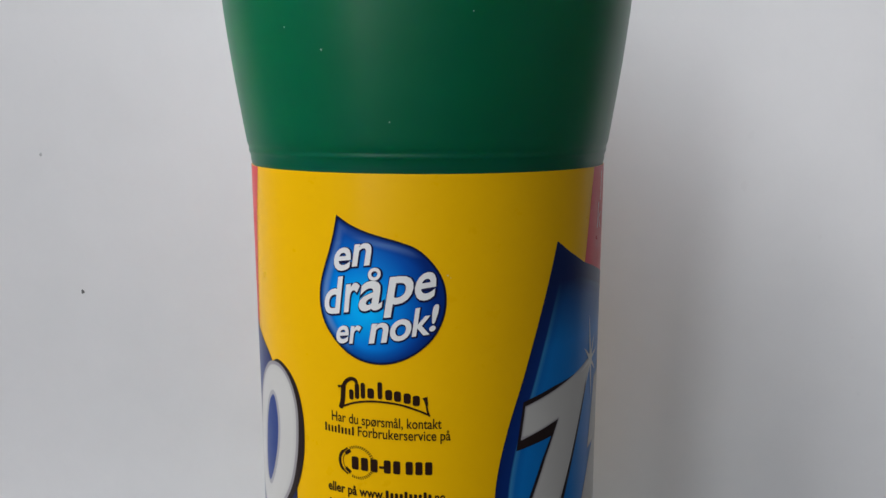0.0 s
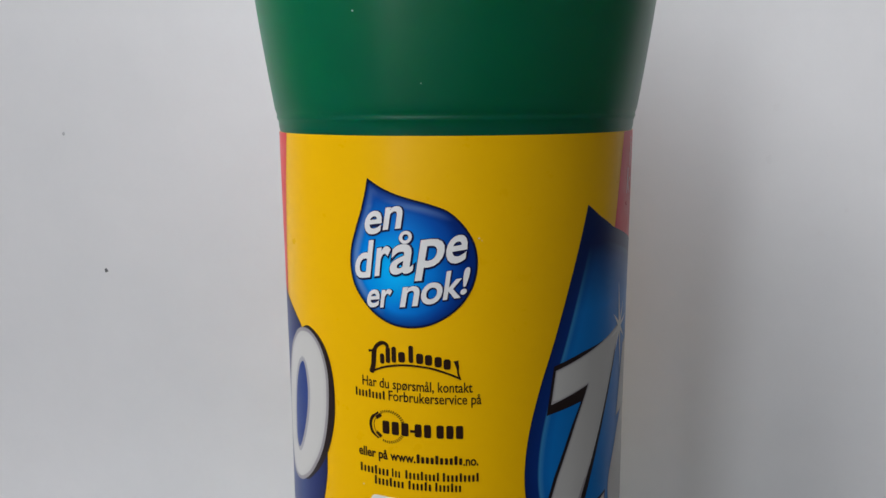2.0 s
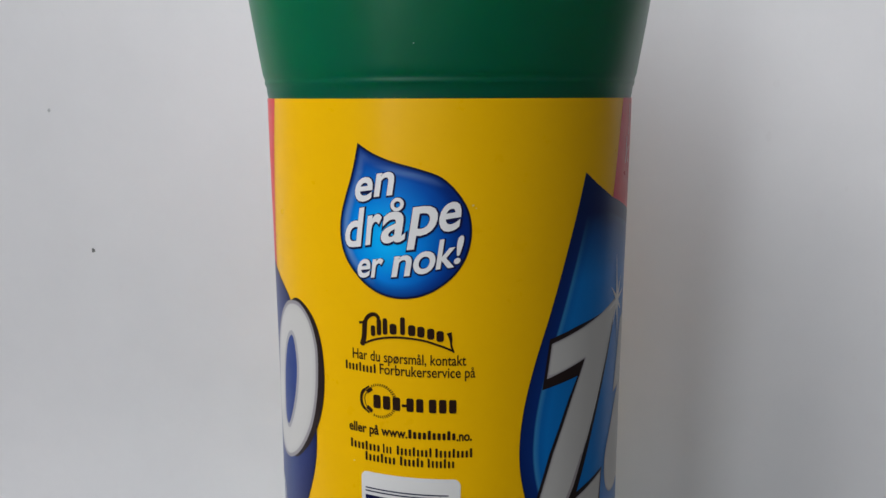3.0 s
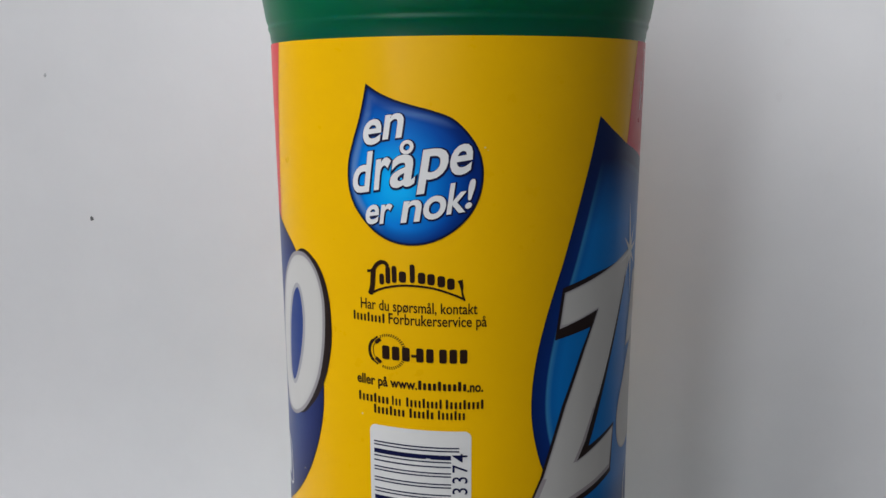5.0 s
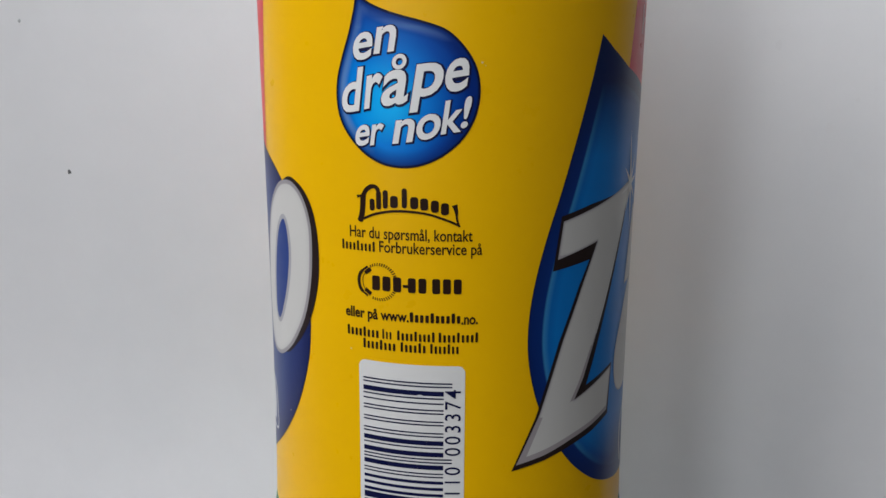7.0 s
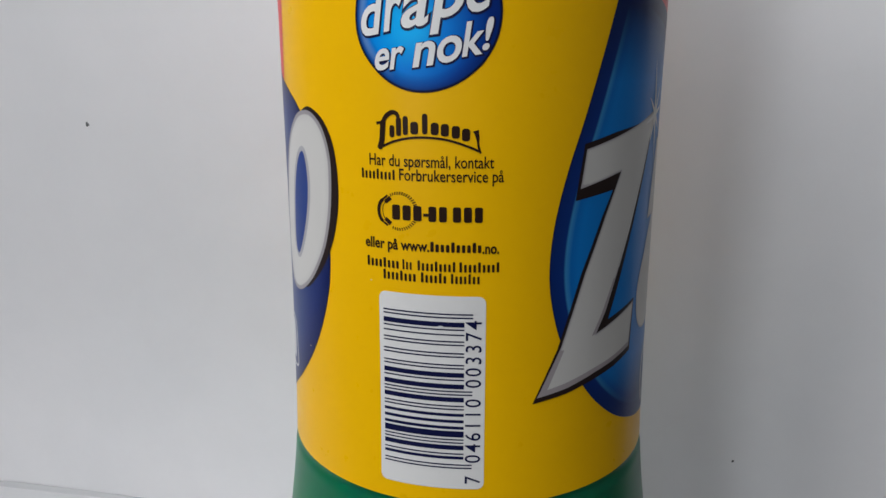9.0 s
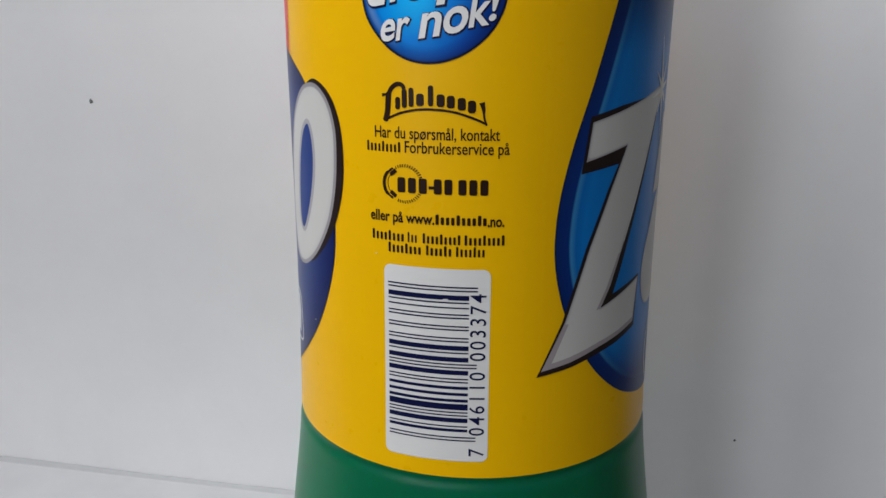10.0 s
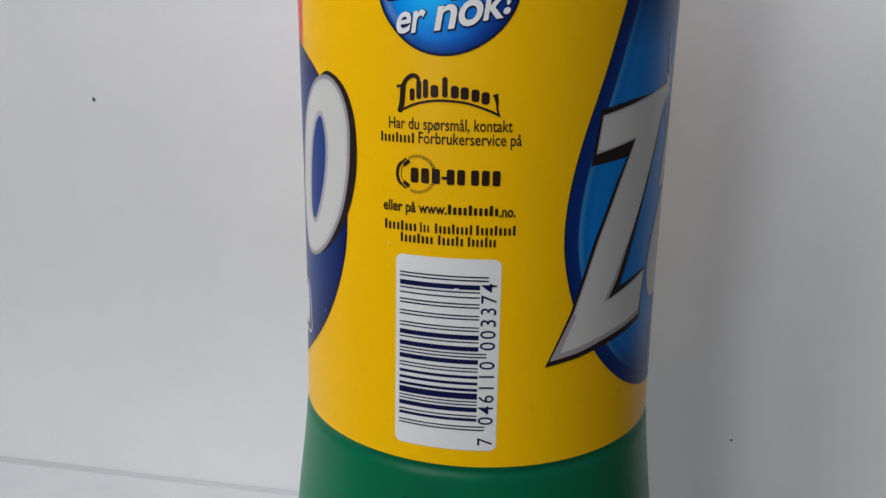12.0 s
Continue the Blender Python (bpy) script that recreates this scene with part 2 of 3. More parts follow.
for i in range(N + 1):
    x = PIER_X0 + (TOP_X1 - PIER_X0) * i / N
    wob = 0.0004 * noise.noise(Vector((x * 22, 3.1, 0))) + 0.0003 * noise.noise(Vector((x * 90, 7.7, 0)))
    lower.append(bm.verts.new((x, WALL_Y - 0.0014, -0.0003)))
    upper.append(bm.verts.new((x, WALL_Y - 0.0002, 0.0008 + wob * 0.9 - 0.004 * x)))
for i in range(N):
    bm.faces.new((lower[i], lower[i + 1], upper[i + 1], upper[i]))
part("sealant_joint", bm, M_SEAL, counter, "thin grey dirty sealant joint")


def wall_speck(x, z, size, seed, material=None, thick=0.25):
    """A flattened irregular lump of dirt on the wall."""
    bm = bmesh.new()
    bmesh.ops.create_icosphere(bm, subdivisions=3, radius=1.0)
    for vert in bm.verts:
        k = 1 + 0.55 * noise.noise(vert.co * 1.6 + Vector((seed, 0, 0)))
        vert.co = Vector((vert.co.x * k * size, vert.co.y * size * thick, vert.co.z * k * size * 1.15))
    ob = part("speck", bm, material or M_DIRT, back, "tiny dark speck of dirt", True)
    ob.location = (x, WALL_Y, z)


# ---------------------------------------------------------------- the bottle
R0, R1, R2, R3, OVAL = 32.0000, -0.4879, 0.7000, -0.3743, 0.9372
LABEL_TOP, LABEL_LOW = 6.560, -85.675


def label_radius(z):
    u = (z + 50.0) / 50.0
    return R0 + R1 * u + R2 * u * u + R3 * u ** 3


def on_label(s, z, lift=0.0):
    """A place on the label: s millimetres round it, z up from the drop's tip."""
    r = label_radius(z) + lift
    return Vector((r * math.sin(s / 32.0), -OVAL * r * math.cos(s / 32.0), z)) / 1000 + Vector((0, 0, BASE))


bottle = new("detergent_bottle")
bottle.rotation_euler = (0, 0, radians(TURN))
tagged(bottle, "green plastic soap bottle with yellow printed label on white worktop", "bottle")


def revolve(profile, steps, cap=True):
    bm = bmesh.new()
    rings = []
    for z, r in profile:
        rings.append([bm.verts.new((r * math.sin(2 * math.pi * i / steps) / 1000, -OVAL * r * math.cos(2 * math.pi * i / steps) / 1000, z / 1000)) for i in range(steps)])
    for a, b in zip(rings, rings[1:]):
        for i in range(steps):
            j = (i + 1) % steps
            bm.faces.new((a[i], a[j], b[j], b[i]))
    if cap:
        bm.faces.new(list(reversed(rings[0])))
        bm.faces.new(rings[-1])
    return bm


def spline(points, per=6, closed=False):
    """Points on a smooth line through the given ones."""
    pts = [Vector(p) for p in points]
    n, out = len(pts), []
    for i in range(n if closed else n - 1):
        if closed:
            a, b, c, d = pts[i - 1], pts[i], pts[(i + 1) % n], pts[(i + 2) % n]
        else:
            a, b, c, d = pts[max(i - 1, 0)], pts[i], pts[i + 1], pts[min(i + 2, n - 1)]
        for j in range(per):
            t = j / per
            out.append(0.5 * ((2 * b) + (c - a) * t + (2 * a - 5 * b + 4 * c - d) * t * t + (3 * b - a - 3 * c + d) * t ** 3))
    if not closed:
        out.append(pts[-1])
    return out


B = BASE * 1000
lower_body = spline([(0.0, 33.0), (1.6, 36.0), (6.0, 37.6), (22.0, 38.0), (42.0, 37.4), (B - 107.5, 35.45), (B - 101.0, 34.60), (B - 95.0, 33.82), (B - 90.5, 33.32)])
low_lip = [(B - 89.0, 33.19), (B - 88.4, 33.13), (B - 88.0, 33.06), (B - 87.6, 32.95), (B - 87.25, 32.80), (B - 86.9, 32.66), (B - 86.4, 32.58)]
sleeve_bed = [(B + z, label_radius(z) - 0.16) for z in np.linspace(LABEL_LOW, LABEL_TOP, 24)]
top_lip = [(B + 7.4, label_radius(7.0) + 0.02), (B + 8.3, 31.88), (B + 8.7, 32.06), (B + 9.0, 32.17), (B + 9.3, 32.12), (B + 9.6, 32.12), (B + 9.95, 32.25), (B + 10.4, 32.40)]
upper_body = spline([(B + 11.5, 32.56), (B + 15.3, 33.12), (B + 20.1, 33.80), (B + 24.8, 34.42), (B + 29.4, 34.96), (B + 33.5, 35.36), (B + 41.0, 35.8), (B + 47.0, 35.0), (B + 52.5, 32.4),
                     (B + 57.5, 27.5), (B + 61.5, 21.0), (B + 64.0, 15.0), (B + 66.0, 13.0), (B + 73.0, 12.5)])
body = part("body", revolve([tuple(p) for p in lower_body] + low_lip + sleeve_bed + top_lip + [tuple(p) for p in upper_body], 224), M_GREEN, bottle, "glossy dark green plastic bottle body with a moulded lip", True)

CELL_S, CELL_Z = 1.0, 4.0
zs = np.unique(np.concatenate((np.arange(math.ceil(LABEL_LOW / CELL_Z), math.floor(LABEL_TOP / CELL_Z) + 1) * CELL_Z, [LABEL_LOW, LABEL_TOP])))
bm = bmesh.new()
STEPS = 201
for levels, lifts in ((zs, (0.0,) * len(zs)), (zs[-1:].repeat(2), (0.0, -0.14)), (zs[:1].repeat(2), (-0.14, 0.0))):
    rings = [[bm.verts.new(on_label(32 * 2 * math.pi * i / STEPS, z, lift)) for i in range(STEPS)] for z, lift in zip(levels, lifts)]
    for a, b in zip(rings, rings[1:]):
        for i in range(STEPS):
            bm.faces.new((a[i], a[(i + 1) % STEPS], b[(i + 1) % STEPS], b[i]))
label = part("label", bm, M_YELLOW, bottle, "glossy yellow printed label wrapped round the bottle", True)


def wrap(bm2, outlines, lift, cell_s=CELL_S, cell_z=CELL_Z):
    """Cut a flat patch (x: millimetres round, y: up) into cells, note its print coordinates and bend it on to the label."""
    xs = [vert.co.x for vert in bm2.verts]
    ys = [vert.co.y for vert in bm2.verts]
    cuts = [((k * cell_s, 0, 0), (1, 0, 0)) for k in range(math.ceil(min(xs) / cell_s), math.floor(max(xs) / cell_s) + 1)]
    cuts += [((0, k * cell_z, 0), (0, 1, 0)) for k in range(math.ceil(min(ys) / cell_z), math.floor(max(ys) / cell_z) + 1)]
    for co, no in cuts:
        bmesh.ops.bisect_plane(bm2, geom=bm2.verts[:] + bm2.edges[:] + bm2.faces[:], dist=1e-5, plane_co=co, plane_no=no)
    layer = bm2.verts.layers.float_vector.new("art")
    if outlines:
        a = np.concatenate([np.array(o) for o in outlines])
        b = np.concatenate([np.roll(np.array(o), -1, 0) for o in outlines])
        ab = b - a
        ll = np.maximum((ab * ab).sum(1), 1e-12)
    for vert in bm2.verts:
        s, z = vert.co.x, vert.co.y
        inset = 1.0
        if outlines:
            ap = np.array((s, z)) - a
            k = np.clip((ap * ab).sum(1) / ll, 0, 1)
            inset = float(np.sqrt(((ap - ab * k[:, None]) ** 2).sum(1)).min())
        vert[layer] = (s, z, inset)
        vert.co = on_label(s, z, lift)
    return bm2


def patch(name, outline, lift, material, label_text="", holes=(), cell=(CELL_S, CELL_Z)):
    """A printed area of the label with the given outline and holes."""
    bm2 = bmesh.new()
    loops = [[(p[0], p[1]) for p in o] for o in (outline, *holes)]
    edges = []
    for o in loops:
        vs = [bm2.verts.new((x, y, 0)) for x, y in o]
        edges += [bm2.edges.new((vs[i - 1], vs[i])) for i in range(len(vs))]
    if holes:
        bmesh.ops.triangle_fill(bm2, edges=edges, use_beauty=True, normal=(0, 0, 1))
    else:
        f = bm2.faces.new(vs)
        bmesh.ops.triangulate(bm2, faces=[f])
    wrap(bm2, loops, lift, *cell)
    bmesh.ops.recalc_face_normals(bm2, faces=bm2.faces)
    return part(name, bm2, material, label, label_text, True)


def rect(x0, x1, y0, y1, r=0.0):
    if not r:
        return [(x0, y0), (x1, y0), (x1, y1), (x0, y1)]
    out = []
    for cx, cy, a0 in ((x1 - r, y0 + r, -90), (x1 - r, y1 - r, 0), (x0 + r, y1 - r, 90), (x0 + r, y0 + r, 180)):
        out += [(cx + r * math.cos(radians(a0 + 15 * k)), cy + r * math.sin(radians(a0 + 15 * k))) for k in range(7)]
    return out


def stroke(points, widths):
    """The outline of a line of varying width."""
    pts = [Vector(p) for p in points]
    left, right = [], []
    for i, p in enumerate(pts):
        d = (pts[min(i + 1, len(pts) - 1)] - pts[max(i - 1, 0)]).normalized()
        w = widths[min(i, len(widths) - 1)] / 2
        left.append(p + Vector((-d.y, d.x)) * w)
        right.append(p - Vector((-d.y, d.x)) * w)
    return left + right[::-1]


def grow(outline, d):
    """The outline moved out by d."""
    pts = [Vector((p[0], p[1])) for p in outline]
    area = sum(pts[i - 1].x * pts[i].y - pts[i].x * pts[i - 1].y for i in range(len(pts)))
    sign, out = (1 if area > 0 else -1), []
    for i, p in enumerate(pts):
        a, b = (p - pts[i - 1]).normalized(), (pts[(i + 1) % len(pts)] - p).normalized()
        na, nb = Vector((a.y, -a.x)), Vector((b.y, -b.x))
        n = (na + nb)
        n = n.normalized() / max(0.45, math.sqrt(max(0.0, (1 + na.dot(nb)) / 2))) if n.length > 1e-6 else na
        out.append(p + n * d * sign)
    return out


def glyphs(text, bold=0.0):
    """The flat mesh of a text in the built-in font, of size 1."""
    cu = bpy.data.curves.new("lettering", "FONT")
    cu.body, cu.offset, cu.resolution_u = text, bold, 4
    ob = bpy.data.objects.new("lettering", cu)
    scene.collection.objects.link(ob)
    bpy.context.view_layer.update()
    me = bpy.data.meshes.new_from_object(ob.evaluated_get(bpy.context.evaluated_depsgraph_get()))
    bpy.data.objects.remove(ob)
    bpy.data.curves.remove(cu)
    bm2 = bmesh.new()
    bm2.from_mesh(me)
    bpy.data.meshes.remove(me)
    bmesh.ops.remove_doubles(bm2, verts=bm2.verts, dist=1e-5)
    return bm2


def lettering(name, text, x0, y0, width, x_height, lift, material, slope=0.0, shear=0.0, bold=0.0, label_text="", dx=0.0, dy=0.0, upright=True, ref=None):
    """Printed words: left end of the baseline, length and height of the small letters in millimetres."""
    bm2 = glyphs(text, bold)
    plain = glyphs(ref or text)
    low, high = min(v.co.x for v in plain.verts), max(v.co.x for v in plain.verts)
    plain.free()
    k, ky = width / (high - low), x_height / 0.45
    c, s = math.cos(radians(slope)), math.sin(radians(slope))
    for vert in bm2.verts:
        x, y = (vert.co.x - low) * k, vert.co.y * ky
        x += y * shear
        x, y = c * x - s * y, s * x + c * y
        if not upright:
            x, y = -y, x
        vert.co = (x0 + x + dx, y0 + y + dy, 0)
    wrap(bm2, None, lift)
    return part(name, bm2, material, label, label_text, True)


# large areas of the print
red_left = spline([(-34.3, LABEL_TOP), (-36.0, -1.7), (-37.4, -10.8), (-38.6, -22.0), (-39.2, -30.0)], 5)
patch("red_band", [(-100, LABEL_TOP), *red_left, (-100, -30)], 0.03, M_RED, "red printed band")
red_right = spline([(34.2, LABEL_TOP), (33.0, 0.4), (31.9, -6.0), (31.2, -10.0), (30.8, -14.0)], 5)
patch("red_band", [(100, LABEL_TOP), (100, -14), *red_right[::-1]], 0.03, M_RED, "red printed band")

FINE = (1.0, 1.0)
blob_side = spline([(23.0, -4.5), (21.3, -10.5), (19.0, -17.9), (16.45, -25.9), (13.9, -33.4), (12.15, -40.4), (11.45, -46.6), (11.75, -52.0), (13.2, -58.0), (15.4, -63.0),
                    (17.9, -67.1), (21.1, -71.0), (25.7, -74.8), (30.8, -77.3), (37.0, -79.0), (46.0, -80.0)], 4)
patch("blue_emblem_ground", [*blob_side, (60, -80.5), (60, -16.0), (48, -14.0), (38.9, -11.4), (30.8, -8.9), (26.1, -6.5)], 0.06, M_BLOB, "blue printed shape with a navy rim", cell=FINE)
blob_left = spline([(-60, -13.0), (-50, -16.6), (-41.7, -20.8), (-36.3, -22.8), (-30.8, -26.1), (-27.0, -32.0), (-24.6, -40.0), (-23.8, -46.7), (-24.5, -53.8), (-27.5, -61.8), (-31.9, -68.2), (-38.0, -73.6), (-46.0, -78.0), (-60, -80.5)], 4)
patch("blue_emblem_ground", blob_left, 0.06, M_NAVY_BLOB, "navy blue printed shape", cell=FINE)

# silver zigzag emblem with a dark edge
zig = [(16.9, -30.7), (22.4, -29.4), (28.3, -27.95), (33.0, -26.7), (36.2, -26.0), (33.0, -31.0), (27.9, -43.4), (22.4, -56.2), (20.5, -59.4), (30.6, -56.4), (29.7, -63.9), (25.0, -65.0), (20.4, -65.9),
       (15.0, -67.3), (10.0, -68.1), (13.8, -60.4), (17.65, -49.2), (21.4, -40.5), (24.3, -34.5), (16.1, -36.3)]
edge = [(16.5, -29.9), (22.6, -28.6), (27.4, -28.0), (33.0, -27.2), (36.3, -26.1), (33.6, -31.0), (28.8, -43.4), (24.6, -54.3), (23.2, -57.6), (30.9, -55.9), (30.2, -64.8), (25.2, -66.1), (20.4, -67.0),
        (15.0, -68.2), (9.3, -69.0), (13.2, -60.6), (16.95, -49.2), (20.6, -40.8), (22.6, -37.1), (15.3, -38.0)]
bevel = [(13.6, -60.8), (10.0, -68.1), (15.0, -67.3), (20.4, -65.9), (25.0, -65.0), (29.7, -63.9), (29.6, -63.1), (25.0, -64.2), (20.4, -65.05), (15.0, -66.35), (11.7, -66.95), (14.4, -60.9)]
patch("emblem_edge", edge, 0.09, M_EDGE, "black edge of the silver emblem")
patch("silver_emblem", zig, 0.12, M_SILVER, "silver zigzag emblem", cell=FINE)
patch("emblem_bevel", bevel, 0.135, M_MAUVE, "mauve grey bevel line of the emblem")
patch("emblem_bevel", [(20.5, -59.4), (22.4, -56.2), (24.6, -51.0), (24.0, -51.2), (21.5, -56.4), (19.6, -59.6)], 0.135, M_MAUVE, "mauve grey bevel line of the emblem")
patch("emblem_glint", stroke([(32.7, -31.2), (27.8, -43.2), (25.2, -49.5)], [0.12, 0.3, 0.12]), 0.15, M_WHITE, "thin white glint line")
patch("emblem_piece", spline([(41.5, -42.0), (37.0, -45.0), (34.6, -49.0), (32.4, -53.5), (32.0, -57.0), (33.0, -60.6), (35.6, -62.6), (40.0, -62.5), (46.0, -60.0), (46.0, -46.0)], 4, True), 0.12, M_SILVER, "silver emblem piece", cell=FINE)
patch("emblem_piece", [(38.5, -31.0), (36.6, -38.0), (35.2, -43.6), (39.5, -43.4), (47.0, -44.0), (47.0, -30.0)], 0.12, M_SILVER, "silver emblem piece", cell=FINE)
patch("white_sliver", stroke(spline([(41.0, -66.5), (38.2, -69.0), (37.6, -73.0), (39.0, -77.5)]), [0.5]), 0.12, M_WHITE, "thin white printed line")
for k in range(8):
    a = radians(12 + 45 * k)
    n = 8.6 if k in (2, 6) else 5.2 if k % 2 else 6.0
    tip = Vector((35.3 + 0.75 * n * math.cos(a), -26.9 + n * math.sin(a)))
    side = Vector((-math.sin(a), math.cos(a))) * 0.48
    patch("sparkle_ray", [Vector((35.3, -26.9)) - side, tip, Vector((35.3, -26.9)) + side], 0.15, M_WHITE, "white printed sparkle ray")
patch("script_stroke", stroke([(39.3, 5.6), (39.0, 0.6)], [0.35]), 0.06, M_WHITE, "thin white script line")
patch("script_stroke", stroke([(37.6, 0.4), (37.2, -4.0)], [0.35]), 0.06, M_WHITE, "thin white script line")
patch("script_stroke", stroke([(39.6, -1.4), (37.9, -2.4), (39.6, -4.2)], [0.3]), 0.06, M_WHITE, "thin white script line")

# silver ring emblem
ring = spline([(-29.2, -25.9), (-26.6, -26.4), (-24.4, -28.4), (-23.1, -31.6), (-22.8, -35.2), (-23.3, -40.9), (-24.9, -46.5), (-27.7, -51.0), (-30.8, -54.0), (-34.6, -55.8), (-38.4, -55.2), (-40.6, -50.5), (-40.8, -44.0), (-39.4, -37.0), (-36.6, -31.0), (-32.6, -27.0)], 5, True)
core = spline([(-30.7, -32.2), (-29.6, -33.9), (-29.2, -37.5), (-30.0, -42.0), (-31.8, -46.4), (-33.9, -49.3), (-35.2, -48.0), (-35.2, -43.8), (-34.2, -38.1), (-32.6, -34.0)], 5, True)
shade = spline([(-29.2, -25.5), (-26.2, -25.8), (-23.6, -27.8), (-22.0, -31.2), (-21.4, -36.0), (-21.8, -41.2), (-23.7, -46.8), (-27.2, -51.6), (-32.0, -54.6), (-36.0, -50.0), (-36.0, -36.0), (-33.0, -28.5)], 5, True)
patch("emblem_edge", shade, 0.09, M_EDGE, "black edge of the silver ring")
patch("silver_ring", ring, 0.12, M_RING, "silver oval ring emblem", cell=FINE)
patch("ring_core_edge", grow(core, 0.75), 0.14, M_MIDGREY, "grey line round the ring's core")
patch("ring_core", core, 0.16, M_INNER, "blue core of the silver ring")
patch("white_frame", stroke(spline([(-45.0, -62.0), (-40.0, -62.2), (-38.2, -63.4), (-37.7, -67.0), (-38.0, -71.0), (-45.0, -71.4)]), [0.45]), 0.12, M_WHITE, "white frame line")
patch("white_frame_fill", [(-45, -63), (-40, -63), (-39.2, -66), (-39.6, -70), (-45, -70.4)], 0.09, M_GREY, "pale fill of the white frame")

# the water drop with its slogan
drop = [(-13.5, 0.3)] + spline([(-13.5, 0.3), (-11.3, -1.0), (-8.8, -2.0), (-6.3, -2.7), (-3.6, -3.4), (-0.8, -4.45), (1.45, -6.5), (3.05, -9.1), (3.6, -12.2), (3.05, -15.5), (1.5, -18.35), (-0.85, -20.55), (-3.45, -21.95), (-6.3, -22.6), (-9.3, -22.4), (-12.0, -21.3),
                            (-14.2, -19.5), (-16.1, -17.0), (-16.95, -14.2), (-16.85, -10.9), (-15.9, -7.7), (-14.9, -5.0), (-14.1, -2.3), (-13.5, 0.3)], 4)[1:-1]
patch("water_drop", drop, 0.05, M_DROP, "blue printed water drop with a navy outline", cell=(0.5, 0.5))


SLANT, RISE = 0.17, math.tan(radians(8.0))


def slanted(ch, bold):
    bm2 = glyphs(ch, bold)
    for vert in bm2.verts:
        x, y = vert.co.x + SLANT * vert.co.y, vert.co.y
        vert.co = (x, y + RISE * x, 0)
    return bm2


def slogan_letter(ch, s0, s1, z0, z1):
    """A white slanted letter that fills the given area, over its navy outline."""
    plain = slanted(ch, 0.019)
    xs, ys = [vert.co.x for vert in plain.verts], [vert.co.y for vert in plain.verts]
    kx, ky = (s1 - s0) / (max(xs) - min(xs)), (z1 - z0) / (max(ys) - min(ys))
    for bm2, lift, dx, dy, mat, name in ((slanted(ch, 0.046), 0.08, 0.10, -0.09, M_NAVY, "slogan_outline"), (plain, 0.11, 0, 0, M_LETTER, "slogan_letter")):
        for vert in bm2.verts:
            vert.co = (s0 + (vert.co.x - min(xs)) * kx + dx, z0 + (vert.co.y - min(ys)) * ky + dy, 0)
        part(name, wrap(bm2, None, lift), mat, label, "white slanted letter" if mat is M_LETTER else "navy outline of a letter", True)


for spec in [('e', -14.06, -11.1, -8.26, -4.62), ('n', -10.99, -7.73, -7.51, -3.77), ('d', -16.03, -12.52, -15.24, -9.08), ('r', -12.53, -9.72, -14.78, -9.95), ('a', -9.96, -6.14, -14.28, -9.5), ('p', -6.01, -1.39, -15.15, -8.59), ('e', -1.15, 2.04, -12.29, -7.94), ('e', -13.98, -11.76, -19.77, -16.86), ('r', -11.73, -9.61, -19.68, -16.6), ('n', -8.43, -5.26, -19.36, -15.91), ('o', -5.03, -1.74, -18.68, -15.22), ('k', -1.73, 1.18, -17.98, -13.38), ('!', 0.95, 2.44, -17.09, -12.85)]:
    slogan_letter(*spec)
for r0, r1, dx, dy, lift, mat in ((1.22, 0.30, 0.12, -0.10, 0.08, M_NAVY), (1.0, 0.48, 0, 0, 0.11, M_LETTER)):
    rings2 = [[(-7.35 + dx + r * (math.cos(radians(12 * k)) + 0.17 * math.sin(radians(12 * k))), -8.45 + dy + r * math.sin(radians(12 * k))) for k in range(30)] for r in (r0, r1)]
    patch("slogan_ring", rings2[0], lift, mat, "small ring over a letter", holes=(rings2[1],))

# company mark: an arched row of dark upright strokes over a swung line, without letters
arch = spline([(-13.6, -30.3), (-11.0, -29.2), (-7.8, -28.65), (-4.0, -28.85), (-1.0, -29.7), (0.9, -30.5)], 6)
patch("mark_line", stroke(arch, [0.10] + [0.34] * (len(arch) - 2) + [0.10]), 0.05, M_BLACK, "dark swung line under the maker's mark")


def mark_y(x):
    return -28.2 - 0.030 * (x + 7.2) ** 2 * (0.75 if x > -7 else 1.0)


for k, (x, h) in enumerate(((-11.6, 1.7), (-10.6, 2.6), (-9.6, 2.6), (-8.3, 1.7), (-6.8, 2.8), (-5.4, 1.7), (-4.0, 1.7), (-2.5, 1.7), (-1.1, 1.7))):
    y, w = mark_y(x), 0.38 if h > 2 or k == 0 else 0.56
    patch("mark_bar", rect(x - w, x + w, y, y + h, min(w * 0.9, 0.4)), 0.05, M_BLACK, "dark rounded bar of the maker's mark")
stem = spline([(-13.6, -30.5), (-13.2, -29.2), (-13.05, -27.6), (-12.95, -26.7), (-12.45, -25.85), (-11.65, -25.35), (-10.95, -25.45), (-10.6, -26.0)], 5)
patch("mark_swash", stroke(stem, [0.3] + [0.85] * 15 + [0.65] * 10 + [0.6] * 9 + [0.5]), 0.055, M_BLACK, "dark curled flourish of the maker's mark")
patch("mark_swash", stroke([(-14.0, -26.9), (-13.2, -26.75)], [0.45, 0.3]), 0.06, M_BLACK, "dark short tick of the maker's mark")
patch("mark_swash", stroke(spline([(0.25, -27.6), (0.5, -28.6), (0.6, -29.7), (0.95, -30.7)], 4), [0.8, 0.75, 0.6, 0.55, 0.5, 0.4, 0.3]), 0.055, M_BLACK, "dark end stroke of the maker's mark")

# lines of small print; names, numbers and addresses stay plain bars
TXT = 1.06


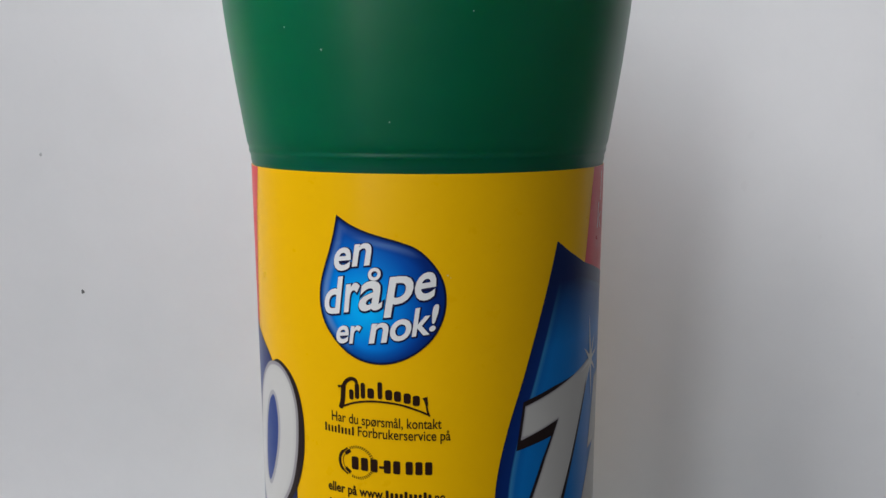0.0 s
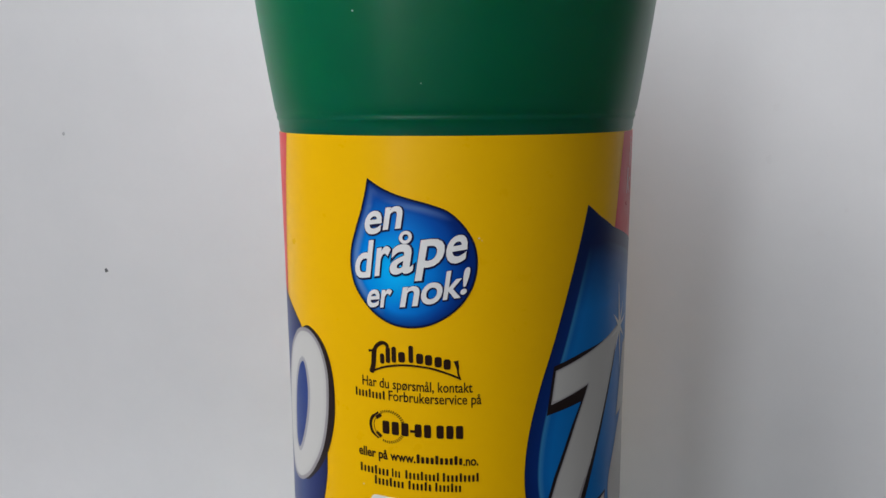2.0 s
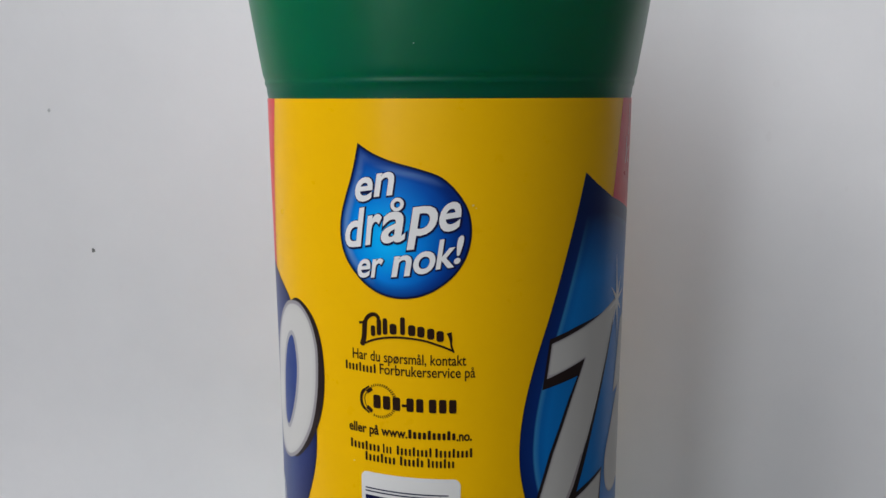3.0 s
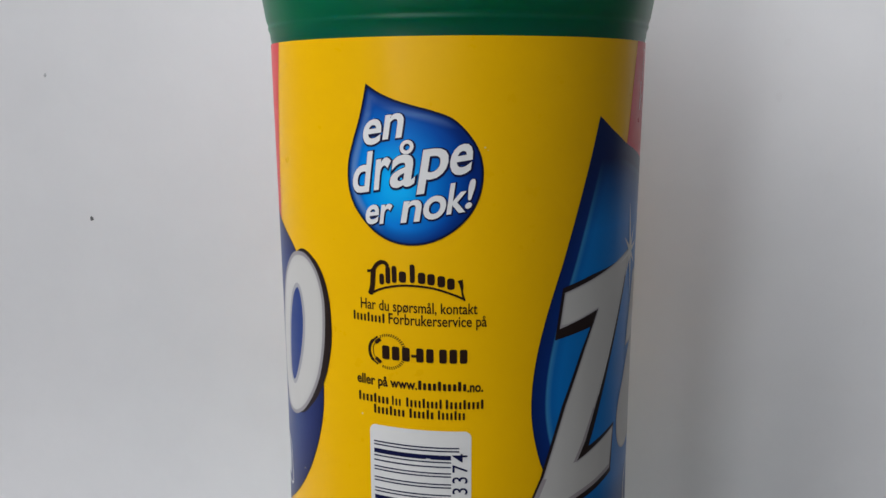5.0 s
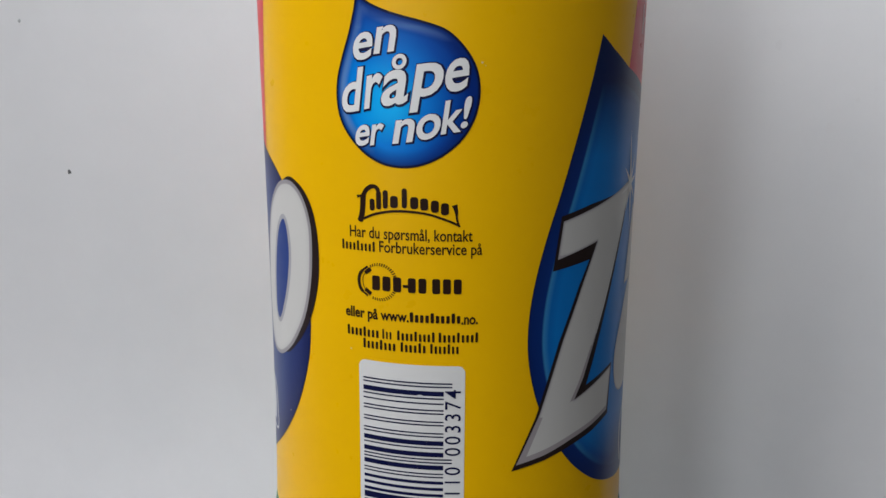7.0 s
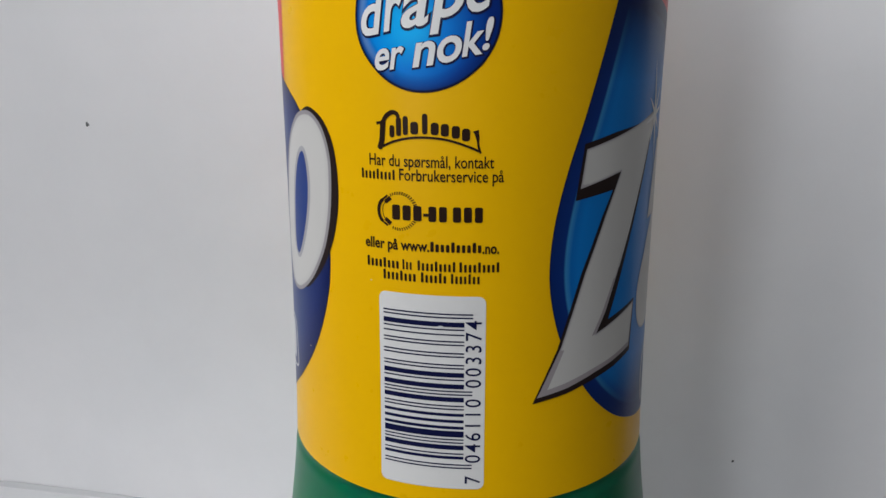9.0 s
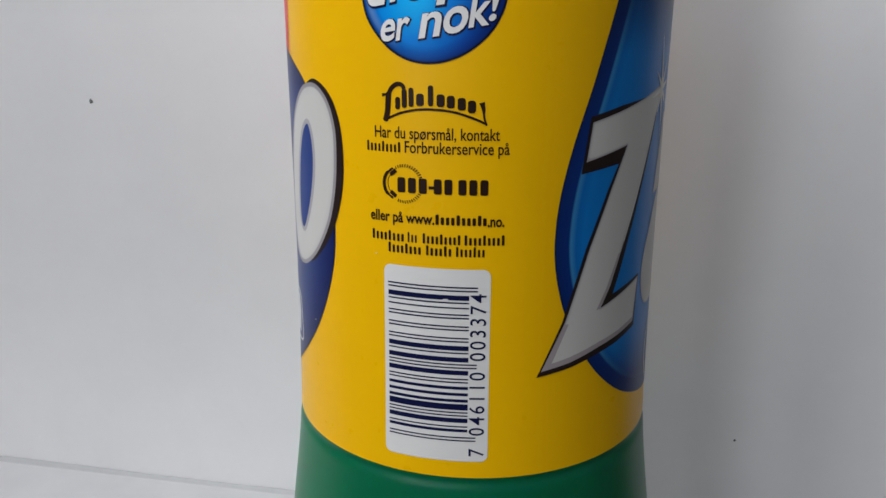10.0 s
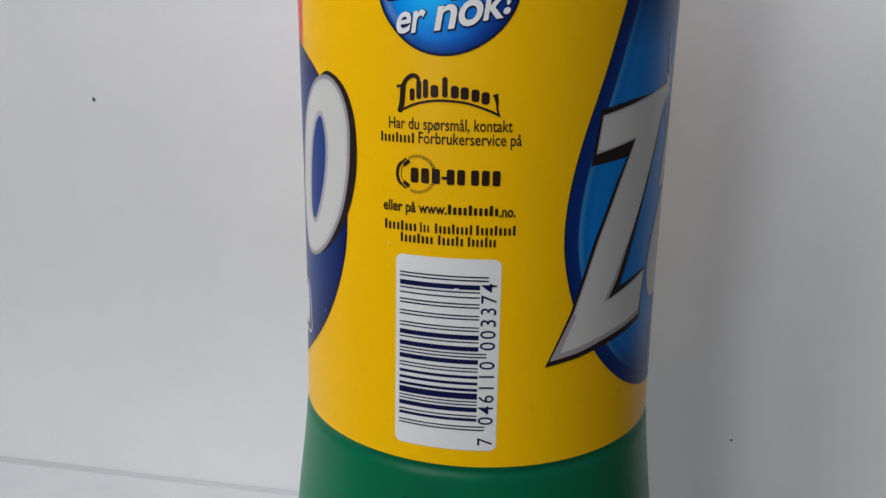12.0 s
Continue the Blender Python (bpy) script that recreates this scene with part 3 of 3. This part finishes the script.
def bar_words(words, y0, h, each, gap, name="text_bar"):
    """Words as rows of plain upright bars, one for each character; every fourth stands taller."""
    for x0, x1 in words:
        n = max(1, round((x1 - x0 + gap) / (each + gap)))
        step = (x1 - x0 + gap) / n
        for k in range(n):
            patch(name, rect(x0 + k * step, x0 + (k + 1) * step - gap, y0, y0 + h * (1.32 if h < 1.3 and k % 4 == 0 else 1.0), min(0.3, 0.35 * (step - gap))), 0.05, M_BLACK, "plain dark bar of print")


lettering("small_print", "Har du sp\u00f8rsm\u00e5l, kontakt", -15.3, -32.75, 18.1, TXT, 0.05, M_BLACK, bold=0.011, label_text="dark small print line")
bar_words([(-16.7, -11.3)], -34.75, 1.1, 0.37, 0.29)
lettering("small_print", "Forbrukerservice p\u00e5", -10.6, -34.7, 14.8, TXT, 0.05, M_BLACK, bold=0.011, label_text="dark small print line")
bar_words([(-11.8, -7.35), (-6.35, -3.7), (-2.85, 1.35)], -40.45, 2.2, 1.05, 0.40, "number_bar")
patch("number_bar", rect(-7.1, -6.3, -39.75, -39.3, 0.08), 0.05, M_BLACK, "plain dark bar of print")
lettering("small_print", "eller p\u00e5 www.", -16.3, -44.85, 10.0, 1.0, 0.05, M_BLACK, bold=0.028, label_text="bold dark small print line")
bar_words([(-6.1, 1.2)], -44.85, 1.15, 0.5, 0.26)
lettering("small_print", ".no.", 1.4, -44.95, 2.3, 1.0, 0.05, M_BLACK, bold=0.028, label_text="bold dark small print")
bar_words([(-16.1, -10.9), (-10.3, -8.9), (-8.0, -2.5), (-1.9, 3.8)], -47.75, 1.15, 0.37, 0.29)
bar_words([(-13.4, -8.3), (-7.5, -3.8), (-3.1, 1.0)], -49.5, 1.15, 0.37, 0.29)

# telephone sign: a receiver and a ring of short dashes
hand = spline([(-12.5, -37.0), (-13.6, -38.0), (-13.95, -39.2), (-13.6, -40.5), (-12.5, -41.4)], 5)
patch("receiver", stroke(hand, [0.3] * 4 + [0.5] * (len(hand) - 8) + [0.3] * 4), 0.05, M_BLACK, "dark printed telephone receiver")
inner = spline([(-12.75, -37.9), (-13.2, -38.5), (-13.3, -39.2), (-13.15, -40.0), (-12.75, -40.6)], 5)
patch("receiver_line", stroke(inner, [0.12]), 0.05, M_BLACK, "thin dark line inside the receiver")
for y in (-37.55, -40.85):
    patch("receiver_end", stroke([(-12.9, y - (0.45 if y > -39 else -0.45)), (-12.0, y + (0.25 if y > -39 else -0.25))], [0.6]), 0.055, M_BLACK, "dark receiver end")
for k in range(30):
    a = radians(120 - 8.0 * k)
    if -130 < math.degrees(a) < 125 and not -22 < math.degrees(a) < 22:
        c, s = math.cos(a), math.sin(a)
        patch("ring_dash", stroke([(-10.75 + 2.4 * c, -39.2 + 2.4 * s), (-10.65 + 2.85 * c, -39.2 + 2.85 * s)], [0.16]), 0.05, M_BLACK, "short dark dash")

# bar code on a white panel, read upwards
patch("barcode_panel", rect(-14.2, 2.0, -82.75, -51.4, 1.1), 0.05, M_WHITE, "white panel with rounded corners")
LEFT = ["0001101", "0011001", "0010011", "0111101", "0100011", "0110001", "0101111", "0111011", "0110111", "0001011"]
DIGITS, ODD = "7046110003374", "LGLGLG"
bits = "101"
for ch, kind in zip(DIGITS[1:7], ODD):
    code = LEFT[int(ch)]
    bits += code if kind == "L" else "".join("10"[int(b)] for b in code)[::-1]
bits += "01010" + "".join("".join("10"[int(b)] for b in LEFT[int(ch)]) for ch in DIGITS[7:]) + "101"
MODULE, FOOT = (79.30 - 54.05) / 95, -79.30
i = 0
while i < 95:
    n = 1
    if bits[i] == "1":
        while i + n < 95 and bits[i + n] == "1":
            n += 1
        guard = i < 3 or i > 91 or 45 <= i <= 49
        patch("code_bar", rect(-13.5, 0.15 if guard else -1.1, FOOT + i * MODULE + 0.02, FOOT + (i + n) * MODULE - 0.02), 0.08, M_NAVY, "dark blue bar of the bar code")
    i += n
for k, ch in enumerate(DIGITS):
    y0 = -81.85 if k == 0 else FOOT + (3 + 7 * (k - 1) + (5 if k > 6 else 0)) * MODULE + 0.30
    lettering("code_digit", ch, 1.40, y0, 1.3, 1.50, 0.08, M_NAVY, ref="0", upright=False, bold=0.004, label_text="thin dark digit")
patch("scuff", rect(-5.0, -4.2, -56.4, -56.0, 0.15), 0.11, M_GREY, "tiny pale scuff on the print")
for x, y, r in ((3.75, -8.5, 0.13), (4.2, -8.9, 0.07), (-30.6, -64.6, 0.13), (-15.5, -50.0, 0.12)):
    patch("scuff", rect(x - r, x + r, y - r * 0.8, y + r * 0.8, r * 0.4), 0.10, M_SCUFF, "tiny pale scuff on the print")

# dirt specks on the wall and the bottle
wall_speck(-0.1232, 0.1274, 0.00056, 1.0)
wall_speck(-0.1332, 0.1701, 0.00045, 5.0, M_SEAL)
wall_speck(0.0674, 0.0353, 0.00035, 9.0)

M_SMUDGE = plain_paint("grey_smudge", (0.738, 0.727, 0.725), 0.45)


def wall_smudge(x, z, size, seed):
    """A flat irregular grey smear on the wall."""
    bm = bmesh.new()
    ring2 = []
    for k in range(28):
        a = 2 * math.pi * k / 28
        r = size * (1 + 0.6 * noise.noise(Vector((math.cos(a) * 1.3, math.sin(a) * 1.3, seed))))
        ring2.append(bm.verts.new((r * math.cos(a), -0.00003, 1.3 * r * math.sin(a))))
    bm.faces.new(ring2)
    ob = part("smudge", bm, M_SMUDGE, back, "faint grey smear on the paint")
    ob.location = (x, WALL_Y, z)


for k, (x, z, size) in enumerate(((0.0720, 0.1768, 0.0011), (0.0711, 0.1636, 0.0010), (0.0851, 0.1437, 0.0012), (0.1012, 0.1239, 0.0004), (0.1012, 0.1186, 0.0007),
                                  (0.0975, 0.1056, 0.0007), (0.0909, 0.1506, 0.0006), (-0.1333, 0.1689, 0.0004))):
    wall_smudge(x, z, size * 0.8, 20.0 + 3 * k)


def bottle_dust(turn, z, r, size):
    """A grain of pale dust on the green plastic."""
    bm = bmesh.new()
    bmesh.ops.create_icosphere(bm, subdivisions=2, radius=1.0)
    for vert in bm.verts:
        vert.co = vert.co * size * (1 + 0.4 * noise.noise(vert.co * 2 + Vector((z, 0, 0))))
    a = radians(turn)
    ob = part("dust_grain", bm, M_DUST, bottle, "tiny pale grain of dust", True)
    ob.location = (r * math.sin(a) / 1000, -OVAL * r * math.cos(a) / 1000, BASE + z / 1000)


for turn, z, r, size in ((-24.5, 24.1, 34.32, 0.00014), (-35.0, 27.5, 34.74, 0.00010), (12.0, 29.0, 34.92, 0.00009), (-8.0, 14.0, 32.94, 0.00010), (-3.0, -91.5, 33.43, 0.00010), (-14.0, -104.0, 35.0, 0.00012)):
    bottle_dust(turn, z, r, size)


# dark stamped code under the label, as plain bars on the green plastic
def stamp(turn, width, top, height):
    bm = bmesh.new()
    cols = []
    for k in range(4):
        a = radians(turn + width * k / 3)
        col = []
        for m in range(3):
            z = top - height * m / 2
            r = 33.32 + (-90.5 - z) * 0.111 + 0.05
            col.append(bm.verts.new((r * math.sin(a) / 1000, -OVAL * r * math.cos(a) / 1000, BASE + z / 1000)))
        cols.append(col)
    for a, b in zip(cols, cols[1:]):
        for m in range(2):
            bm.faces.new((a[m], a[m + 1], b[m + 1], b[m]))
    part("stamp_bar", bm, M_STAMP, bottle, "dark stamped bar", True)


M_STAMP = plain_paint("black_stamp_ink", (0.003, 0.025, 0.016), 0.5)
for k in range(7):
    stamp(-22.0 + 1.9 * k, 1.25, -92.4 - (0.25 if k % 3 == 1 else 0.0), 2.1)
for k in range(4):
    stamp(17.6 + 1.9 * k, 1.25, -92.4 - (0.25 if k % 3 == 2 else 0.0), 2.1)
